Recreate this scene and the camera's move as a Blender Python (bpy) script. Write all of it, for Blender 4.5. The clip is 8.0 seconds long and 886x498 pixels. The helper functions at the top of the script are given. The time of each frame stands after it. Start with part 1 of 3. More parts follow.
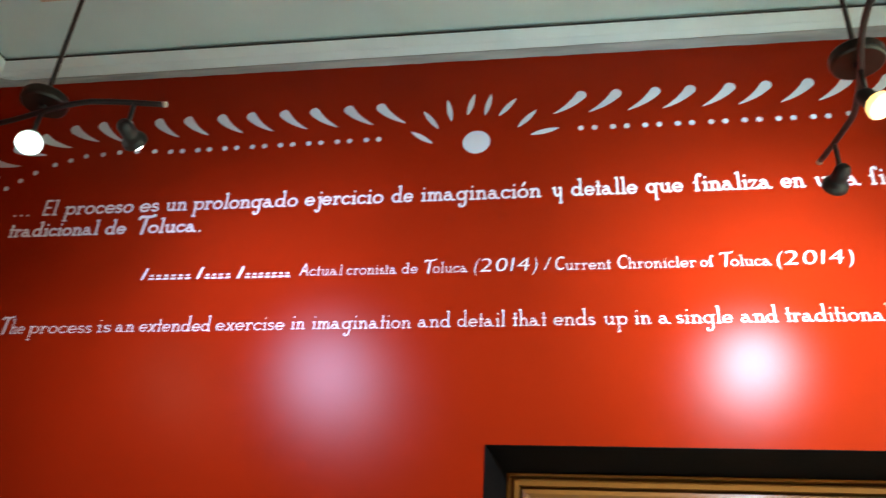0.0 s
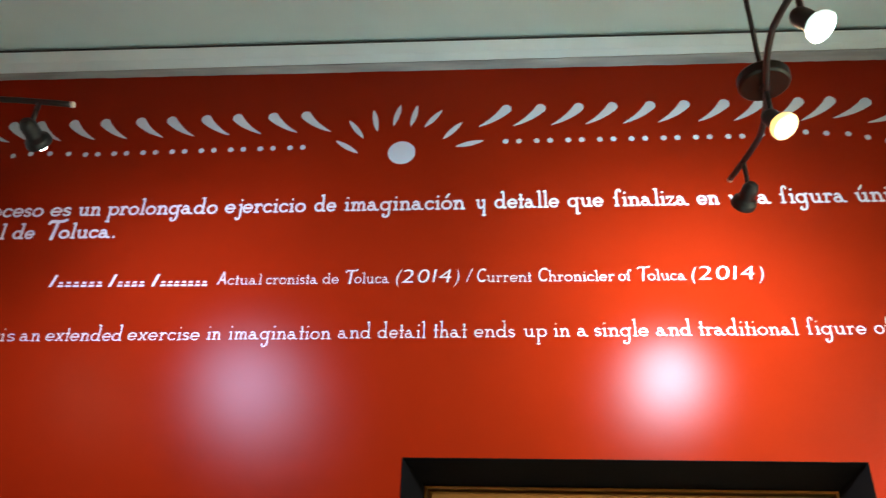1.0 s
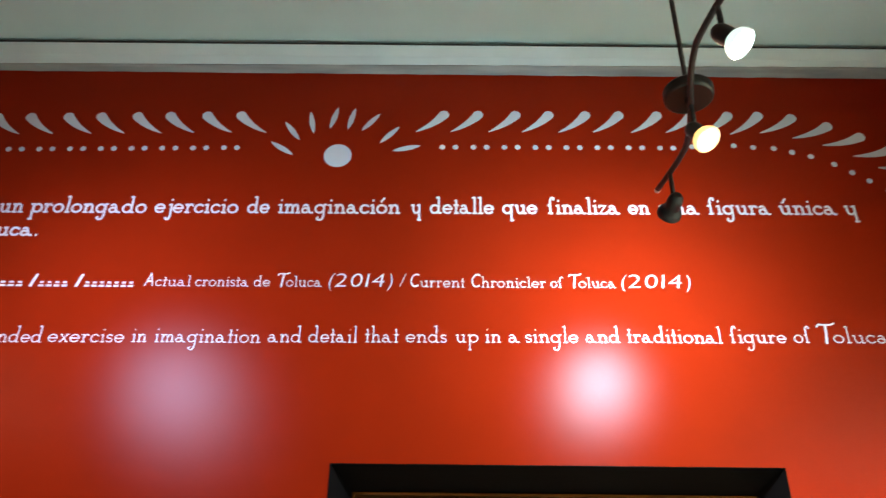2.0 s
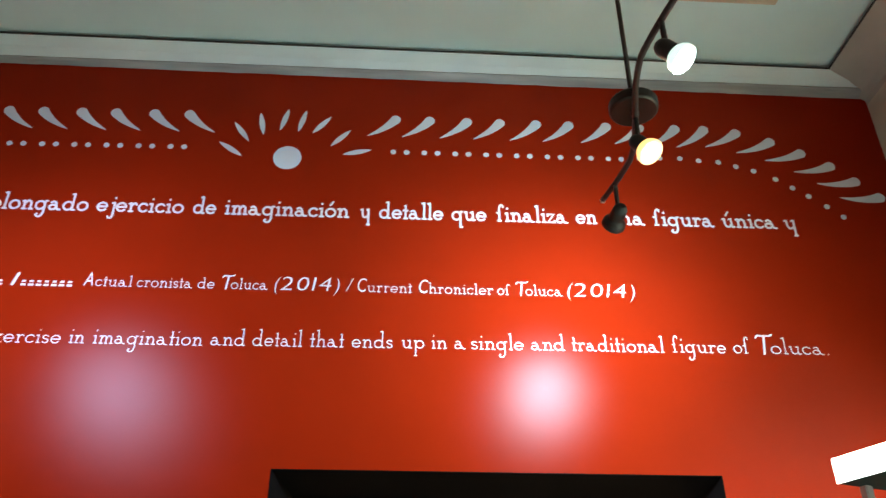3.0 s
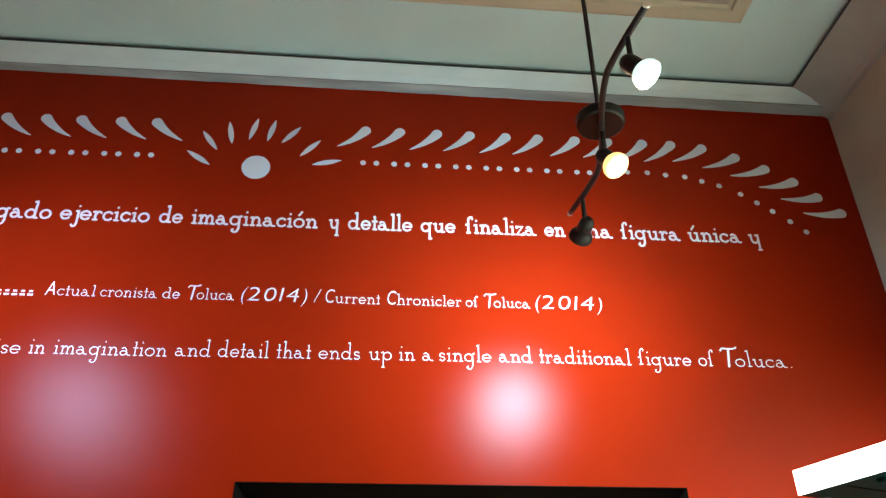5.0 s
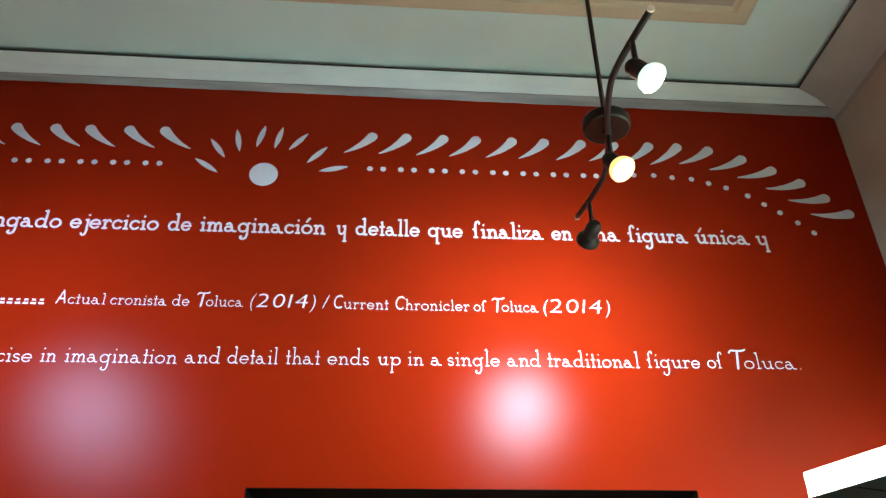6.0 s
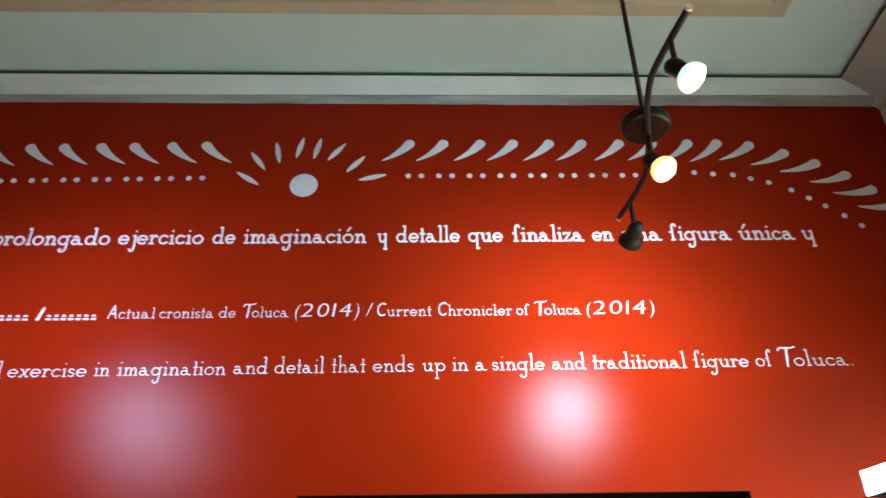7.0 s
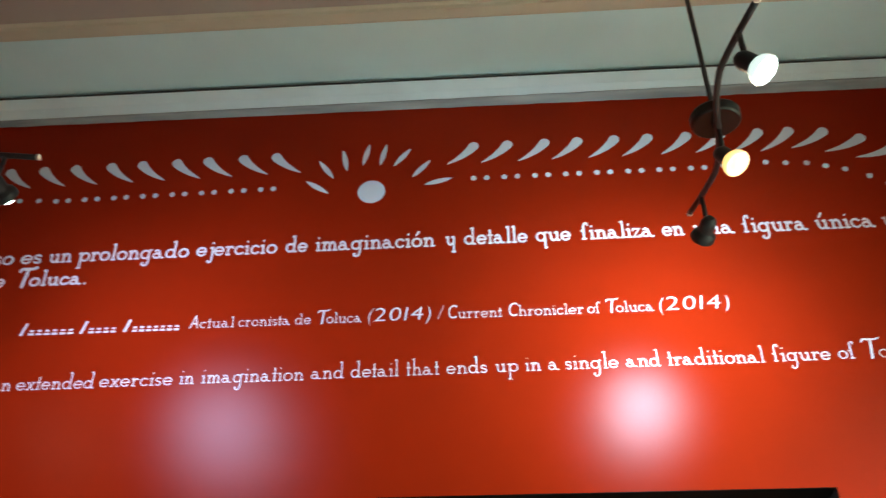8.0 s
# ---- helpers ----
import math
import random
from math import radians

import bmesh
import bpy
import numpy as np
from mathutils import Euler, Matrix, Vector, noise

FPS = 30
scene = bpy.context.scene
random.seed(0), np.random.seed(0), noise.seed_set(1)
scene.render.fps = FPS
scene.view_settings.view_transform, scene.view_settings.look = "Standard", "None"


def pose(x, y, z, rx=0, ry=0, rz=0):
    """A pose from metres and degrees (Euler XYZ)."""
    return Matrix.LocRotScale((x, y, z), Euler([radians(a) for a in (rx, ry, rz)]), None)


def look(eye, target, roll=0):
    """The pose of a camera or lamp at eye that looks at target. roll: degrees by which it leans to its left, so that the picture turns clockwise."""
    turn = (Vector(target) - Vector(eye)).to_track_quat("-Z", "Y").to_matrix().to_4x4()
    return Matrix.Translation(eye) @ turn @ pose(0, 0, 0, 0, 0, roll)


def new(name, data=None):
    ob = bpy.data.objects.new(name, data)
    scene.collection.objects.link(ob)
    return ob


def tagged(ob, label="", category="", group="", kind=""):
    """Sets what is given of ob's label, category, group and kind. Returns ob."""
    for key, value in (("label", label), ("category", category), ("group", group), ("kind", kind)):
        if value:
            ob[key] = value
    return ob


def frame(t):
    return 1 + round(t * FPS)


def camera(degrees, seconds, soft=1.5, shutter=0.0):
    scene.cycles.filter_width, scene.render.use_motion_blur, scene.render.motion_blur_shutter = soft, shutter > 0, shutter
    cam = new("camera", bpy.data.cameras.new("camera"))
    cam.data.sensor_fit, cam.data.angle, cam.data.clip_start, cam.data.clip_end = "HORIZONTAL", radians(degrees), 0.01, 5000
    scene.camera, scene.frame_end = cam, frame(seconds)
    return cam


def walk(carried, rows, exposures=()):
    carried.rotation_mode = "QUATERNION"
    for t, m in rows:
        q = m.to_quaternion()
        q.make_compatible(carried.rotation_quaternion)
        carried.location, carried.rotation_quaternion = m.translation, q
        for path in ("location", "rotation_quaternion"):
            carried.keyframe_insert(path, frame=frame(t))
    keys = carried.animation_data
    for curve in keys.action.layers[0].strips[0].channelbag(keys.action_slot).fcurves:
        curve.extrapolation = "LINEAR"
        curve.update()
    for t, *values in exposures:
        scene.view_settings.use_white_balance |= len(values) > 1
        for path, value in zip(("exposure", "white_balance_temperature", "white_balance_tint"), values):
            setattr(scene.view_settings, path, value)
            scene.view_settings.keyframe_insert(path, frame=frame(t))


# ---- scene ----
cam = camera(58.5, 8.0, soft=1.35, shutter=0.8)
PATH = [
    (0, (0.26, -2.214, 1.481), (-0.065, -0.479, 2.421), 3.6),
    (0.5, (0.283, -2.201, 1.485), (0.048, -0.464, 2.447), 2.8),
    (1, (0.302, -2.195, 1.486), (0.137, -0.456, 2.46), 2.0),
    (1.5, (0.323, -2.189, 1.487), (0.226, -0.449, 2.469), 1.3),
    (3, (0.364, -2.188, 1.492), (0.446, -0.458, 2.492), 0.2),
    (3.5, (0.371, -2.185, 1.493), (0.489, -0.461, 2.499), -0.2),
    (4, (0.374, -2.186, 1.492), (0.517, -0.468, 2.506), -0.4),
    (4.5, (0.375, -2.187, 1.493), (0.527, -0.473, 2.512), -0.5),
    (6, (0.373, -2.195, 1.491), (0.506, -0.488, 2.525), -0.8),
    (6.5, (0.365, -2.202, 1.494), (0.467, -0.494, 2.529), -1.0),
    (7, (0.359, -2.206, 1.496), (0.4, -0.498, 2.536), -1.0),
    (7.5, (0.35, -2.214, 1.495), (0.322, -0.507, 2.537), -0.8),
    (8, (0.342, -2.23, 1.499), (0.224, -0.523, 2.535), -0.3),
]
walk(cam, [(t, look(eye, target, roll)) for t, eye, target, roll in PATH],
     [(0, 0.45, 6150, 4), (0.5, 0.34, 6150, 4), (1, 0.26, 6150, 4), (1.5, 0.21, 6150, 4), (3, 0.11, 6150, 4), (4.5, 0.12, 6150, 4), (6, 0.13, 6150, 4), (7, 0.08, 6150, 4), (8, 0.01, 6150, 4)])

# ---- world: a closed room, no daylight ----
world = bpy.data.worlds.new("world")
scene.world = world
world.use_nodes = True
world.node_tree.nodes["Background"].inputs[0].default_value = (0.02, 0.02, 0.022, 1)
world.node_tree.nodes["Background"].inputs[1].default_value = 0.1

# room: red wall in the plane y = 0, side walls, back wall behind the camera
X0, X1, Y0 = -2.055, 2.036, -4.2
Z_RED, Z_CORN, Z_CEIL = 3.451, 3.494, 3.515
RISE = 0.034  # the old cornice climbs towards the west wall
DOOR_W, DOOR_H = 1.25, 2.05
RAIL_Z = 2.62


# ---- materials ----
def material(name, color, rough=0.6, metal=0.0, spread=0.12, scale=6.0, fine=140.0, bump=0.15, emit=None, strength=0.0, coat=0.0, gloss=0.5, grain=(1, 1, 1)):
    m = bpy.data.materials.new(name)
    m.use_nodes = True
    nt = m.node_tree
    b = nt.nodes["Principled BSDF"]
    tc = nt.nodes.new("ShaderNodeTexCoord")
    big = nt.nodes.new("ShaderNodeTexNoise")
    big.inputs["Scale"].default_value, big.inputs["Detail"].default_value = scale, 5
    small = nt.nodes.new("ShaderNodeTexNoise")
    small.inputs["Scale"].default_value, small.inputs["Detail"].default_value = fine, 3
    along = nt.nodes.new("ShaderNodeVectorMath")
    along.operation = "MULTIPLY"
    along.inputs[1].default_value = grain
    nt.links.new(tc.outputs["Object"], along.inputs[0])
    nt.links.new(along.outputs["Vector"], big.inputs["Vector"])
    nt.links.new(along.outputs["Vector"], small.inputs["Vector"])
    ramp = nt.nodes.new("ShaderNodeMapRange")
    ramp.inputs["From Min"].default_value, ramp.inputs["From Max"].default_value = 0.3, 0.7
    ramp.inputs["To Min"].default_value, ramp.inputs["To Max"].default_value = 1 - spread, 1 + spread
    nt.links.new(big.outputs["Fac"], ramp.inputs["Value"])
    mul = nt.nodes.new("ShaderNodeVectorMath")
    mul.operation = "SCALE"
    mul.inputs[0].default_value = color
    nt.links.new(ramp.outputs["Result"], mul.inputs["Scale"])
    nt.links.new(mul.outputs["Vector"], b.inputs["Base Color"])
    rr = nt.nodes.new("ShaderNodeMapRange")
    rr.inputs["To Min"].default_value, rr.inputs["To Max"].default_value = rough * 0.85, min(1, rough * 1.15)
    nt.links.new(small.outputs["Fac"], rr.inputs["Value"])
    nt.links.new(rr.outputs["Result"], b.inputs["Roughness"])
    b.inputs["Metallic"].default_value = metal
    b.inputs["Specular IOR Level"].default_value = gloss
    b.inputs["Coat Weight"].default_value = coat
    if bump:
        bp = nt.nodes.new("ShaderNodeBump")
        bp.inputs["Strength"].default_value, bp.inputs["Distance"].default_value = bump, 0.002
        nt.links.new(small.outputs["Fac"], bp.inputs["Height"])
        nt.links.new(bp.outputs["Normal"], b.inputs["Normal"])
    if emit:
        b.inputs["Emission Color"].default_value, b.inputs["Emission Strength"].default_value = (*emit, 1), strength
    return m


RED = material("red_paint", (0.250, 0.0145, 0.0021), 0.9, spread=0.07, scale=2.5, fine=260, bump=0.06, gloss=0.0)
# a thin even satin sheen over the paint
sheen = RED.node_tree.nodes.new("ShaderNodeBsdfGlossy")
sheen.distribution = "BECKMANN"
sheen.inputs["Color"].default_value, sheen.inputs["Roughness"].default_value = (1, 1, 1, 1), 0.35
blend = RED.node_tree.nodes.new("ShaderNodeMixShader")
blend.inputs[0].default_value = 0.0105
RED.node_tree.links.new(RED.node_tree.nodes["Principled BSDF"].outputs[0], blend.inputs[1])
RED.node_tree.links.new(sheen.outputs[0], blend.inputs[2])
RED.node_tree.links.new(blend.outputs[0], RED.node_tree.nodes["Material Output"].inputs[0])
WHITE = material("white_vinyl", (0.74, 0.73, 0.73), 0.5, spread=0.04, bump=0.03)
STENCIL = material("stencil_paint", (0.62, 0.70, 0.73), 0.55, spread=0.05, bump=0.05)
CREAM = material("cream_plaster", (0.56, 0.535, 0.43), 0.8, spread=0.14, scale=3, fine=60, bump=0.35)
COVE = material("cove_plaster", (0.40, 0.42, 0.385), 0.8, spread=0.10, scale=4, fine=60, bump=0.3)
CORNICE = material("cornice_white", (0.62, 0.80, 0.82), 0.65, spread=0.06, scale=5, fine=90, bump=0.2)
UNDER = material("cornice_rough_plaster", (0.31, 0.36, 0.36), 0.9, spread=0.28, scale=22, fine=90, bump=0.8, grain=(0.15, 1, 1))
CEIL = material("ceiling_paint", (0.56, 0.82, 0.83), 0.8, spread=0.06, scale=2, fine=80, bump=0.15)
# darker than the ceiling: the dimmer light inside the moulding is in the colour
FIELD = material("ceiling_field_dimmed", (0.38, 0.36, 0.31), 0.8, spread=0.08, scale=2, fine=80, bump=0.15)
BEIGE = material("beige_moulding", (0.52, 0.53, 0.40), 0.7, spread=0.06, scale=5, bump=0.1)
SHADOW_LINE = material("shadow_line", (0.03, 0.045, 0.045), 0.8, spread=0.2)
# the floor is out of view; its tone is set by the bounce onto the ceiling
FLOOR = material("unseen_floor", (0.44, 0.46, 0.46), 0.45, spread=0.15, scale=3)
WOOD = material("varnished_wood", (0.135, 0.053, 0.0085), 0.30, spread=0.38, scale=9, fine=120, bump=0.12, coat=0.0, gloss=0.18, grain=(0.12, 1.6, 1.6))
DARKWOOD = material("dark_stained_wood", (0.0035, 0.0026, 0.0022), 0.5, spread=0.3, scale=9, fine=160, bump=0.15, gloss=0.08)
STEEL = material("dark_brushed_metal", (0.016, 0.021, 0.022), 0.42, metal=0.25, spread=0.12, scale=30, fine=300, bump=0.04)
CANOPY = material("dark_bronze_metal", (0.030, 0.031, 0.028), 0.34, metal=0.7, spread=0.15, scale=20, bump=0.03)
ROD = material("black_rod", (0.010, 0.012, 0.011), 0.5, spread=0.1)
# lamp glass, then a rim that glows in place of the glare round it
COOL = (material("cool_lamp_glass", (0.8, 0.8, 0.8), 0.4, emit=(0.85, 1.0, 0.92), strength=40),
        material("cool_lamp_glare", (0.8, 0.8, 0.8), 0.3, emit=(0.78, 1.0, 0.88), strength=0.95))
WARM = (material("warm_lamp_glass", (0.8, 0.8, 0.8), 0.4, emit=(1.0, 0.80, 0.30), strength=2.1),
        material("warm_lamp_glare", (0.8, 0.8, 0.8), 0.3, emit=(1.0, 0.58, 0.16), strength=1.5))
PANEL = material("glowing_white_panel", (0.85, 0.85, 0.85), 0.4, emit=(1.0, 0.98, 0.95), strength=4.0)
CASE = material("dark_green_metal_case", (0.003, 0.028, 0.026), 0.6, spread=0.15, gloss=0.05)
# rail ends coloured pale to carry the lamplight that brightens the tip
CAP = material("lit_end_cap", (0.78, 0.74, 0.66), 0.35, spread=0.05)
BRACKET = material("grey_bracket", (0.45, 0.46, 0.46), 0.4, metal=0.5)


# ---- builders ----
def mesh_of(name, bm, mat):
    bmesh.ops.recalc_face_normals(bm, faces=bm.faces)
    me = bpy.data.meshes.new(name)
    bm.to_mesh(me)
    bm.free()
    me.materials.append(mat)
    return me


def part(name, bm, mat, parent=None, label=""):
    ob = new(name, mesh_of(name, bm, mat))
    if parent:
        ob.parent = parent
    return tagged(ob, label)


def box(x0, x1, y0, y1, z0, z1, bevel=0.0):
    bm = bmesh.new()
    bmesh.ops.create_cube(bm, size=1)
    for v in bm.verts:
        v.co = ((x0 + x1) / 2 + v.co.x * (x1 - x0), (y0 + y1) / 2 + v.co.y * (y1 - y0), (z0 + z1) / 2 + v.co.z * (z1 - z0))
    if bevel:
        bmesh.ops.bevel(bm, geom=bm.edges[:], offset=bevel, segments=2, affect="EDGES")
    return bm


def sweep(profile, path, closed=False):
    """A closed profile of (out, up) pairs swept along level path points; out is to the right of the way."""
    bm = bmesh.new()
    n = len(path)
    rings = []
    for i, p in enumerate(path):
        p = Vector(p)
        a = (p - Vector(path[i - 1])).normalized() if i or closed else None
        b = (Vector(path[(i + 1) % n]) - p).normalized() if i < n - 1 or closed else None
        a, b = a or b, b or a
        ra, rb = Vector((a.y, -a.x, 0)), Vector((b.y, -b.x, 0))
        m = (ra + rb) / (1 + ra.dot(rb))
        rings.append([bm.verts.new(p + m * o + Vector((0, 0, u))) for o, u in profile])
    k = len(profile)
    for i in range(n if closed else n - 1):
        r, s = rings[i], rings[(i + 1) % n]
        for j in range(k):
            bm.faces.new((r[j], r[(j + 1) % k], s[(j + 1) % k], s[j]))
    if not closed:
        bm.faces.new(rings[0]), bm.faces.new(rings[-1])
    return bm


def tube(points, r, seg=14):
    """A round bar along points, capped."""
    bm = bmesh.new()
    rings = []
    for i, p in enumerate(points):
        p = Vector(p)
        d = (Vector(points[min(i + 1, len(points) - 1)]) - Vector(points[max(i - 1, 0)])).normalized()
        q = d.to_track_quat("Z", "Y")
        rings.append([bm.verts.new(p + q @ Vector((r * math.cos(6.28318 * k / seg), r * math.sin(6.28318 * k / seg), 0))) for k in range(seg)])
    for a, b in zip(rings, rings[1:]):
        for k in range(seg):
            bm.faces.new((a[k], a[(k + 1) % seg], b[(k + 1) % seg], b[k])).smooth = True
    bm.faces.new(rings[0]), bm.faces.new(rings[-1])
    return bm


def lathe(profile, m=None, seg=32, smooth=True):
    """A turned solid from (radius, height) pairs, open profile from axis to axis."""
    bm = bmesh.new()
    rings = []
    for r, h in profile:
        if r < 1e-6:
            rings.append([bm.verts.new((0, 0, h))])
        else:
            rings.append([bm.verts.new((r * math.cos(6.28318 * k / seg), r * math.sin(6.28318 * k / seg), h)) for k in range(seg)])
    for a, b in zip(rings, rings[1:]):
        for k in range(seg):
            f = [a[k % len(a)], a[(k + 1) % len(a)], b[(k + 1) % len(b)], b[k % len(b)]]
            f = list(dict.fromkeys(f))
            if len(f) > 2:
                bm.faces.new(f)
    if m:
        bm.transform(m)
    return bm


# ---- the large structure ----
def opening_wall(x0, x1, y0, y1, z1, hx0, hx1, hz):
    """A wall with a doorway through it."""
    bm = bmesh.new()
    xs, zs = (x0, hx0, hx1, x1), (0, hz, z1)
    for i in range(3):
        for k in range(2):
            if i == 1 and k == 0:
                continue
            piece = box(xs[i], xs[i + 1], y0, y1, zs[k], zs[k + 1])
            me = bpy.data.meshes.new("piece")
            piece.to_mesh(me)
            piece.free()
            bm.from_mesh(me)
            bpy.data.meshes.remove(me)
    bmesh.ops.remove_doubles(bm, verts=bm.verts, dist=1e-5)
    inner = [f for f in bm.faces if len(f.verts) == 4 and sum(1 for g in bm.faces if set(g.verts) == set(f.verts)) > 1]
    bmesh.ops.delete(bm, geom=inner, context="FACES")
    return bm


wall_north = tagged(part("wall_north", opening_wall(X0 - 0.2, X1 + 0.2, 0.0, 0.35, 3.9, 0.0, DOOR_W, DOOR_H), RED), "red satin-painted plaster wall with white lettering", "wall", kind="structure")
wall_east = tagged(part("wall_east", box(X1, X1 + 0.2, Y0, 0.0, 0, 3.9), CREAM), "cream uneven plaster side wall", "wall", kind="structure")
# both out of view; their red is chosen to dim and warm the bounce
wall_west = tagged(part("wall_west", box(X0 - 0.2, X0, Y0, 0.0, 0, 3.9), RED), "unseen side wall, red to dim and warm the ceiling", "wall", kind="structure")
wall_south = tagged(part("wall_south", box(X0 - 0.2, X1 + 0.2, Y0 - 0.2, Y0, 0, 3.9), RED), "unseen wall closing the room, red to dim its bounce", "wall", kind="structure")
floor = tagged(part("floor", box(X0 - 0.2, X1 + 0.2, Y0 - 0.2, 0.7, -0.1, 0.0), FLOOR), "unseen floor of the room, pale for its bounce on the ceiling", "floor", kind="structure")
top = box(X0 - 0.2, X1 + 0.2, Y0 - 0.2, 0.35, Z_CEIL, Z_CEIL + 0.1)
for v in top.verts:
    v.co.z += RISE * (X1 - v.co.x) / (X1 - X0)
ceiling = tagged(part("ceiling", top, CEIL), "grey-white painted recessed ceiling", "ceiling", kind="structure")

# cornice round the room: rough underside, white face, dark strip for the shadow gap
PROFILE = [(0.0, Z_RED + 0.0105), (0.046, Z_RED + 0.0105), (0.052, Z_RED + 0.006), (0.066, Z_RED + 0.017), (0.070, Z_RED + 0.018), (0.100, Z_CORN), (0.0, Z_CORN)]
NORTH = [(X0, Y0, RISE), (X0, 0, RISE), (X1, 0, 0)]
ROUGH = NORTH[:2] + [(X0 + (X1 - X0) * i / 90, random.uniform(-0.0012, 0.0012), RISE * (1 - i / 90) + random.uniform(-0.0012, 0.0012)) for i in range(2, 89)] + NORTH[2:]


def taper(bm):
    """The rough strip under the cornice narrows towards the west."""
    for v in bm.verts:
        if -0.06 < v.co.y < 0.0 and v.co.x > X0 + 0.055:
            v.co.y *= 1 - 0.50 * (X1 - v.co.x) / (X1 - X0)
    return bm


tagged(part("cornice", taper(sweep(PROFILE, [*NORTH[:2], *[(X0 + (X1 - X0) * i / 12, 0, RISE * (1 - i / 12)) for i in range(1, 12)], NORTH[2]])), CORNICE), "white plaster cornice with a stepped sloping face", "cornice", kind="structure")
tagged(part("cornice_soffit", taper(sweep([(0.0, Z_RED - 0.003), (0.040, Z_RED), (0.0495, Z_RED + 0.004), (0.046, Z_RED + 0.010), (0.0, Z_RED + 0.010)], ROUGH)), UNDER), "rough grey plaster edge under the cornice", "cornice", kind="structure")
cove = [(0.0, 3.420), (0.006, 3.438), (0.030, 3.450), (0.100, 3.474), (0.172, Z_CORN + 0.001), (0.0, Z_CORN + 0.001)]
tagged(part("cove", sweep(cove, [(X1, -0.003, 0), (X1, Y0, 0)]), COVE), "cream plaster cove above the side wall", "cornice", kind="structure")
tagged(part("ceiling_shadow_line", sweep([(0.0, Z_CORN + 0.0015), (0.103, Z_CORN + 0.0015), (0.103, Z_CORN + 0.006), (0.0, Z_CORN + 0.006)], [(X0, Y0, RISE), (X0, 0, RISE), (X1 - 0.073, 0, 0.0006), (X1 - 0.073, Y0, 0.0006)]), SHADOW_LINE), "dark narrow strip for the shadow gap along the top of the cornice", "trim", kind="structure")
MX0, MX1, MY0, MY1 = -1.62, 1.552, -3.7, -0.374
M_RISE = RISE * (X1 - MX0) / (X1 - X0), RISE * (X1 - MX1) / (X1 - X0)
tagged(part("ceiling_moulding", sweep([(0.0, Z_CEIL + 0.004), (0.0, Z_CEIL - 0.008), (0.010, Z_CEIL - 0.012), (0.014, Z_CEIL - 0.017), (0.056, Z_CEIL - 0.019), (0.062, Z_CEIL - 0.010), (0.074, Z_CEIL - 0.006), (0.074, Z_CEIL + 0.004)], [(MX0, MY1, M_RISE[0]), (MX1, MY1, M_RISE[1]), (MX1, MY0, M_RISE[1]), (MX0, MY0, M_RISE[0])], True), BEIGE), "flat beige moulding framing the ceiling", "moulding", kind="structure")
field = box(MX0 + 0.07, MX1 - 0.07, MY0 + 0.07, MY1 - 0.07, Z_CEIL - 0.004, Z_CEIL + 0.01)
for v in field.verts:
    v.co.z += RISE * (X1 - v.co.x) / (X1 - X0)
tagged(part("ceiling_field", field, FIELD), "warm grey-beige field inside the ceiling moulding, darkened for the dim light there", "ceiling", kind="structure")

# ---- doorway ----
def mitred(profile, x0, x1, z1):
    """A frame round a doorway: (inset, y) profile swept up, across and down."""
    bm = bmesh.new()
    rings = []
    for cx, cz, sx, sz in ((x0, 0.0, 1, 0), (x0, z1, 1, -1), (x1, z1, -1, -1), (x1, 0.0, -1, 0)):
        rings.append([bm.verts.new((cx + sx * o, y, cz + sz * o)) for o, y in profile])
    k = len(profile)
    for r, s in zip(rings, rings[1:]):
        for j in range(k):
            bm.faces.new((r[j], r[(j + 1) % k], s[(j + 1) % k], s[j]))
    bm.faces.new(rings[0]), bm.faces.new(rings[-1])
    return bm


door = tagged(new("door_1"), "varnished wooden door set in a dark frame", "door", kind="structure")
part("door_lining", mitred([(0.0, -0.0015), (0.002, -0.0015), (0.055, 0.10), (0.055, 0.13), (0.0, 0.13)], 0.0, DOOR_W, DOOR_H), DARKWOOD, door, "dark stained splayed lining")

part("door_frame", mitred([(0.056, 0.094), (0.064, 0.090), (0.066, 0.116), (0.070, 0.116), (0.072, 0.097), (0.078, 0.092), (0.090, 0.094), (0.093, 0.120), (0.098, 0.120), (0.100, 0.100), (0.112, 0.096), (0.122, 0.102), (0.125, 0.124), (0.145, 0.124), (0.145, 0.16), (0.056, 0.16)], 0.0, DOOR_W, DOOR_H), WOOD, door, "moulded varnished wood frame")
part("door_leaf", box(0.146, DOOR_W - 0.146, 0.130, 0.16, 0.005, DOOR_H - 0.146), WOOD, door)


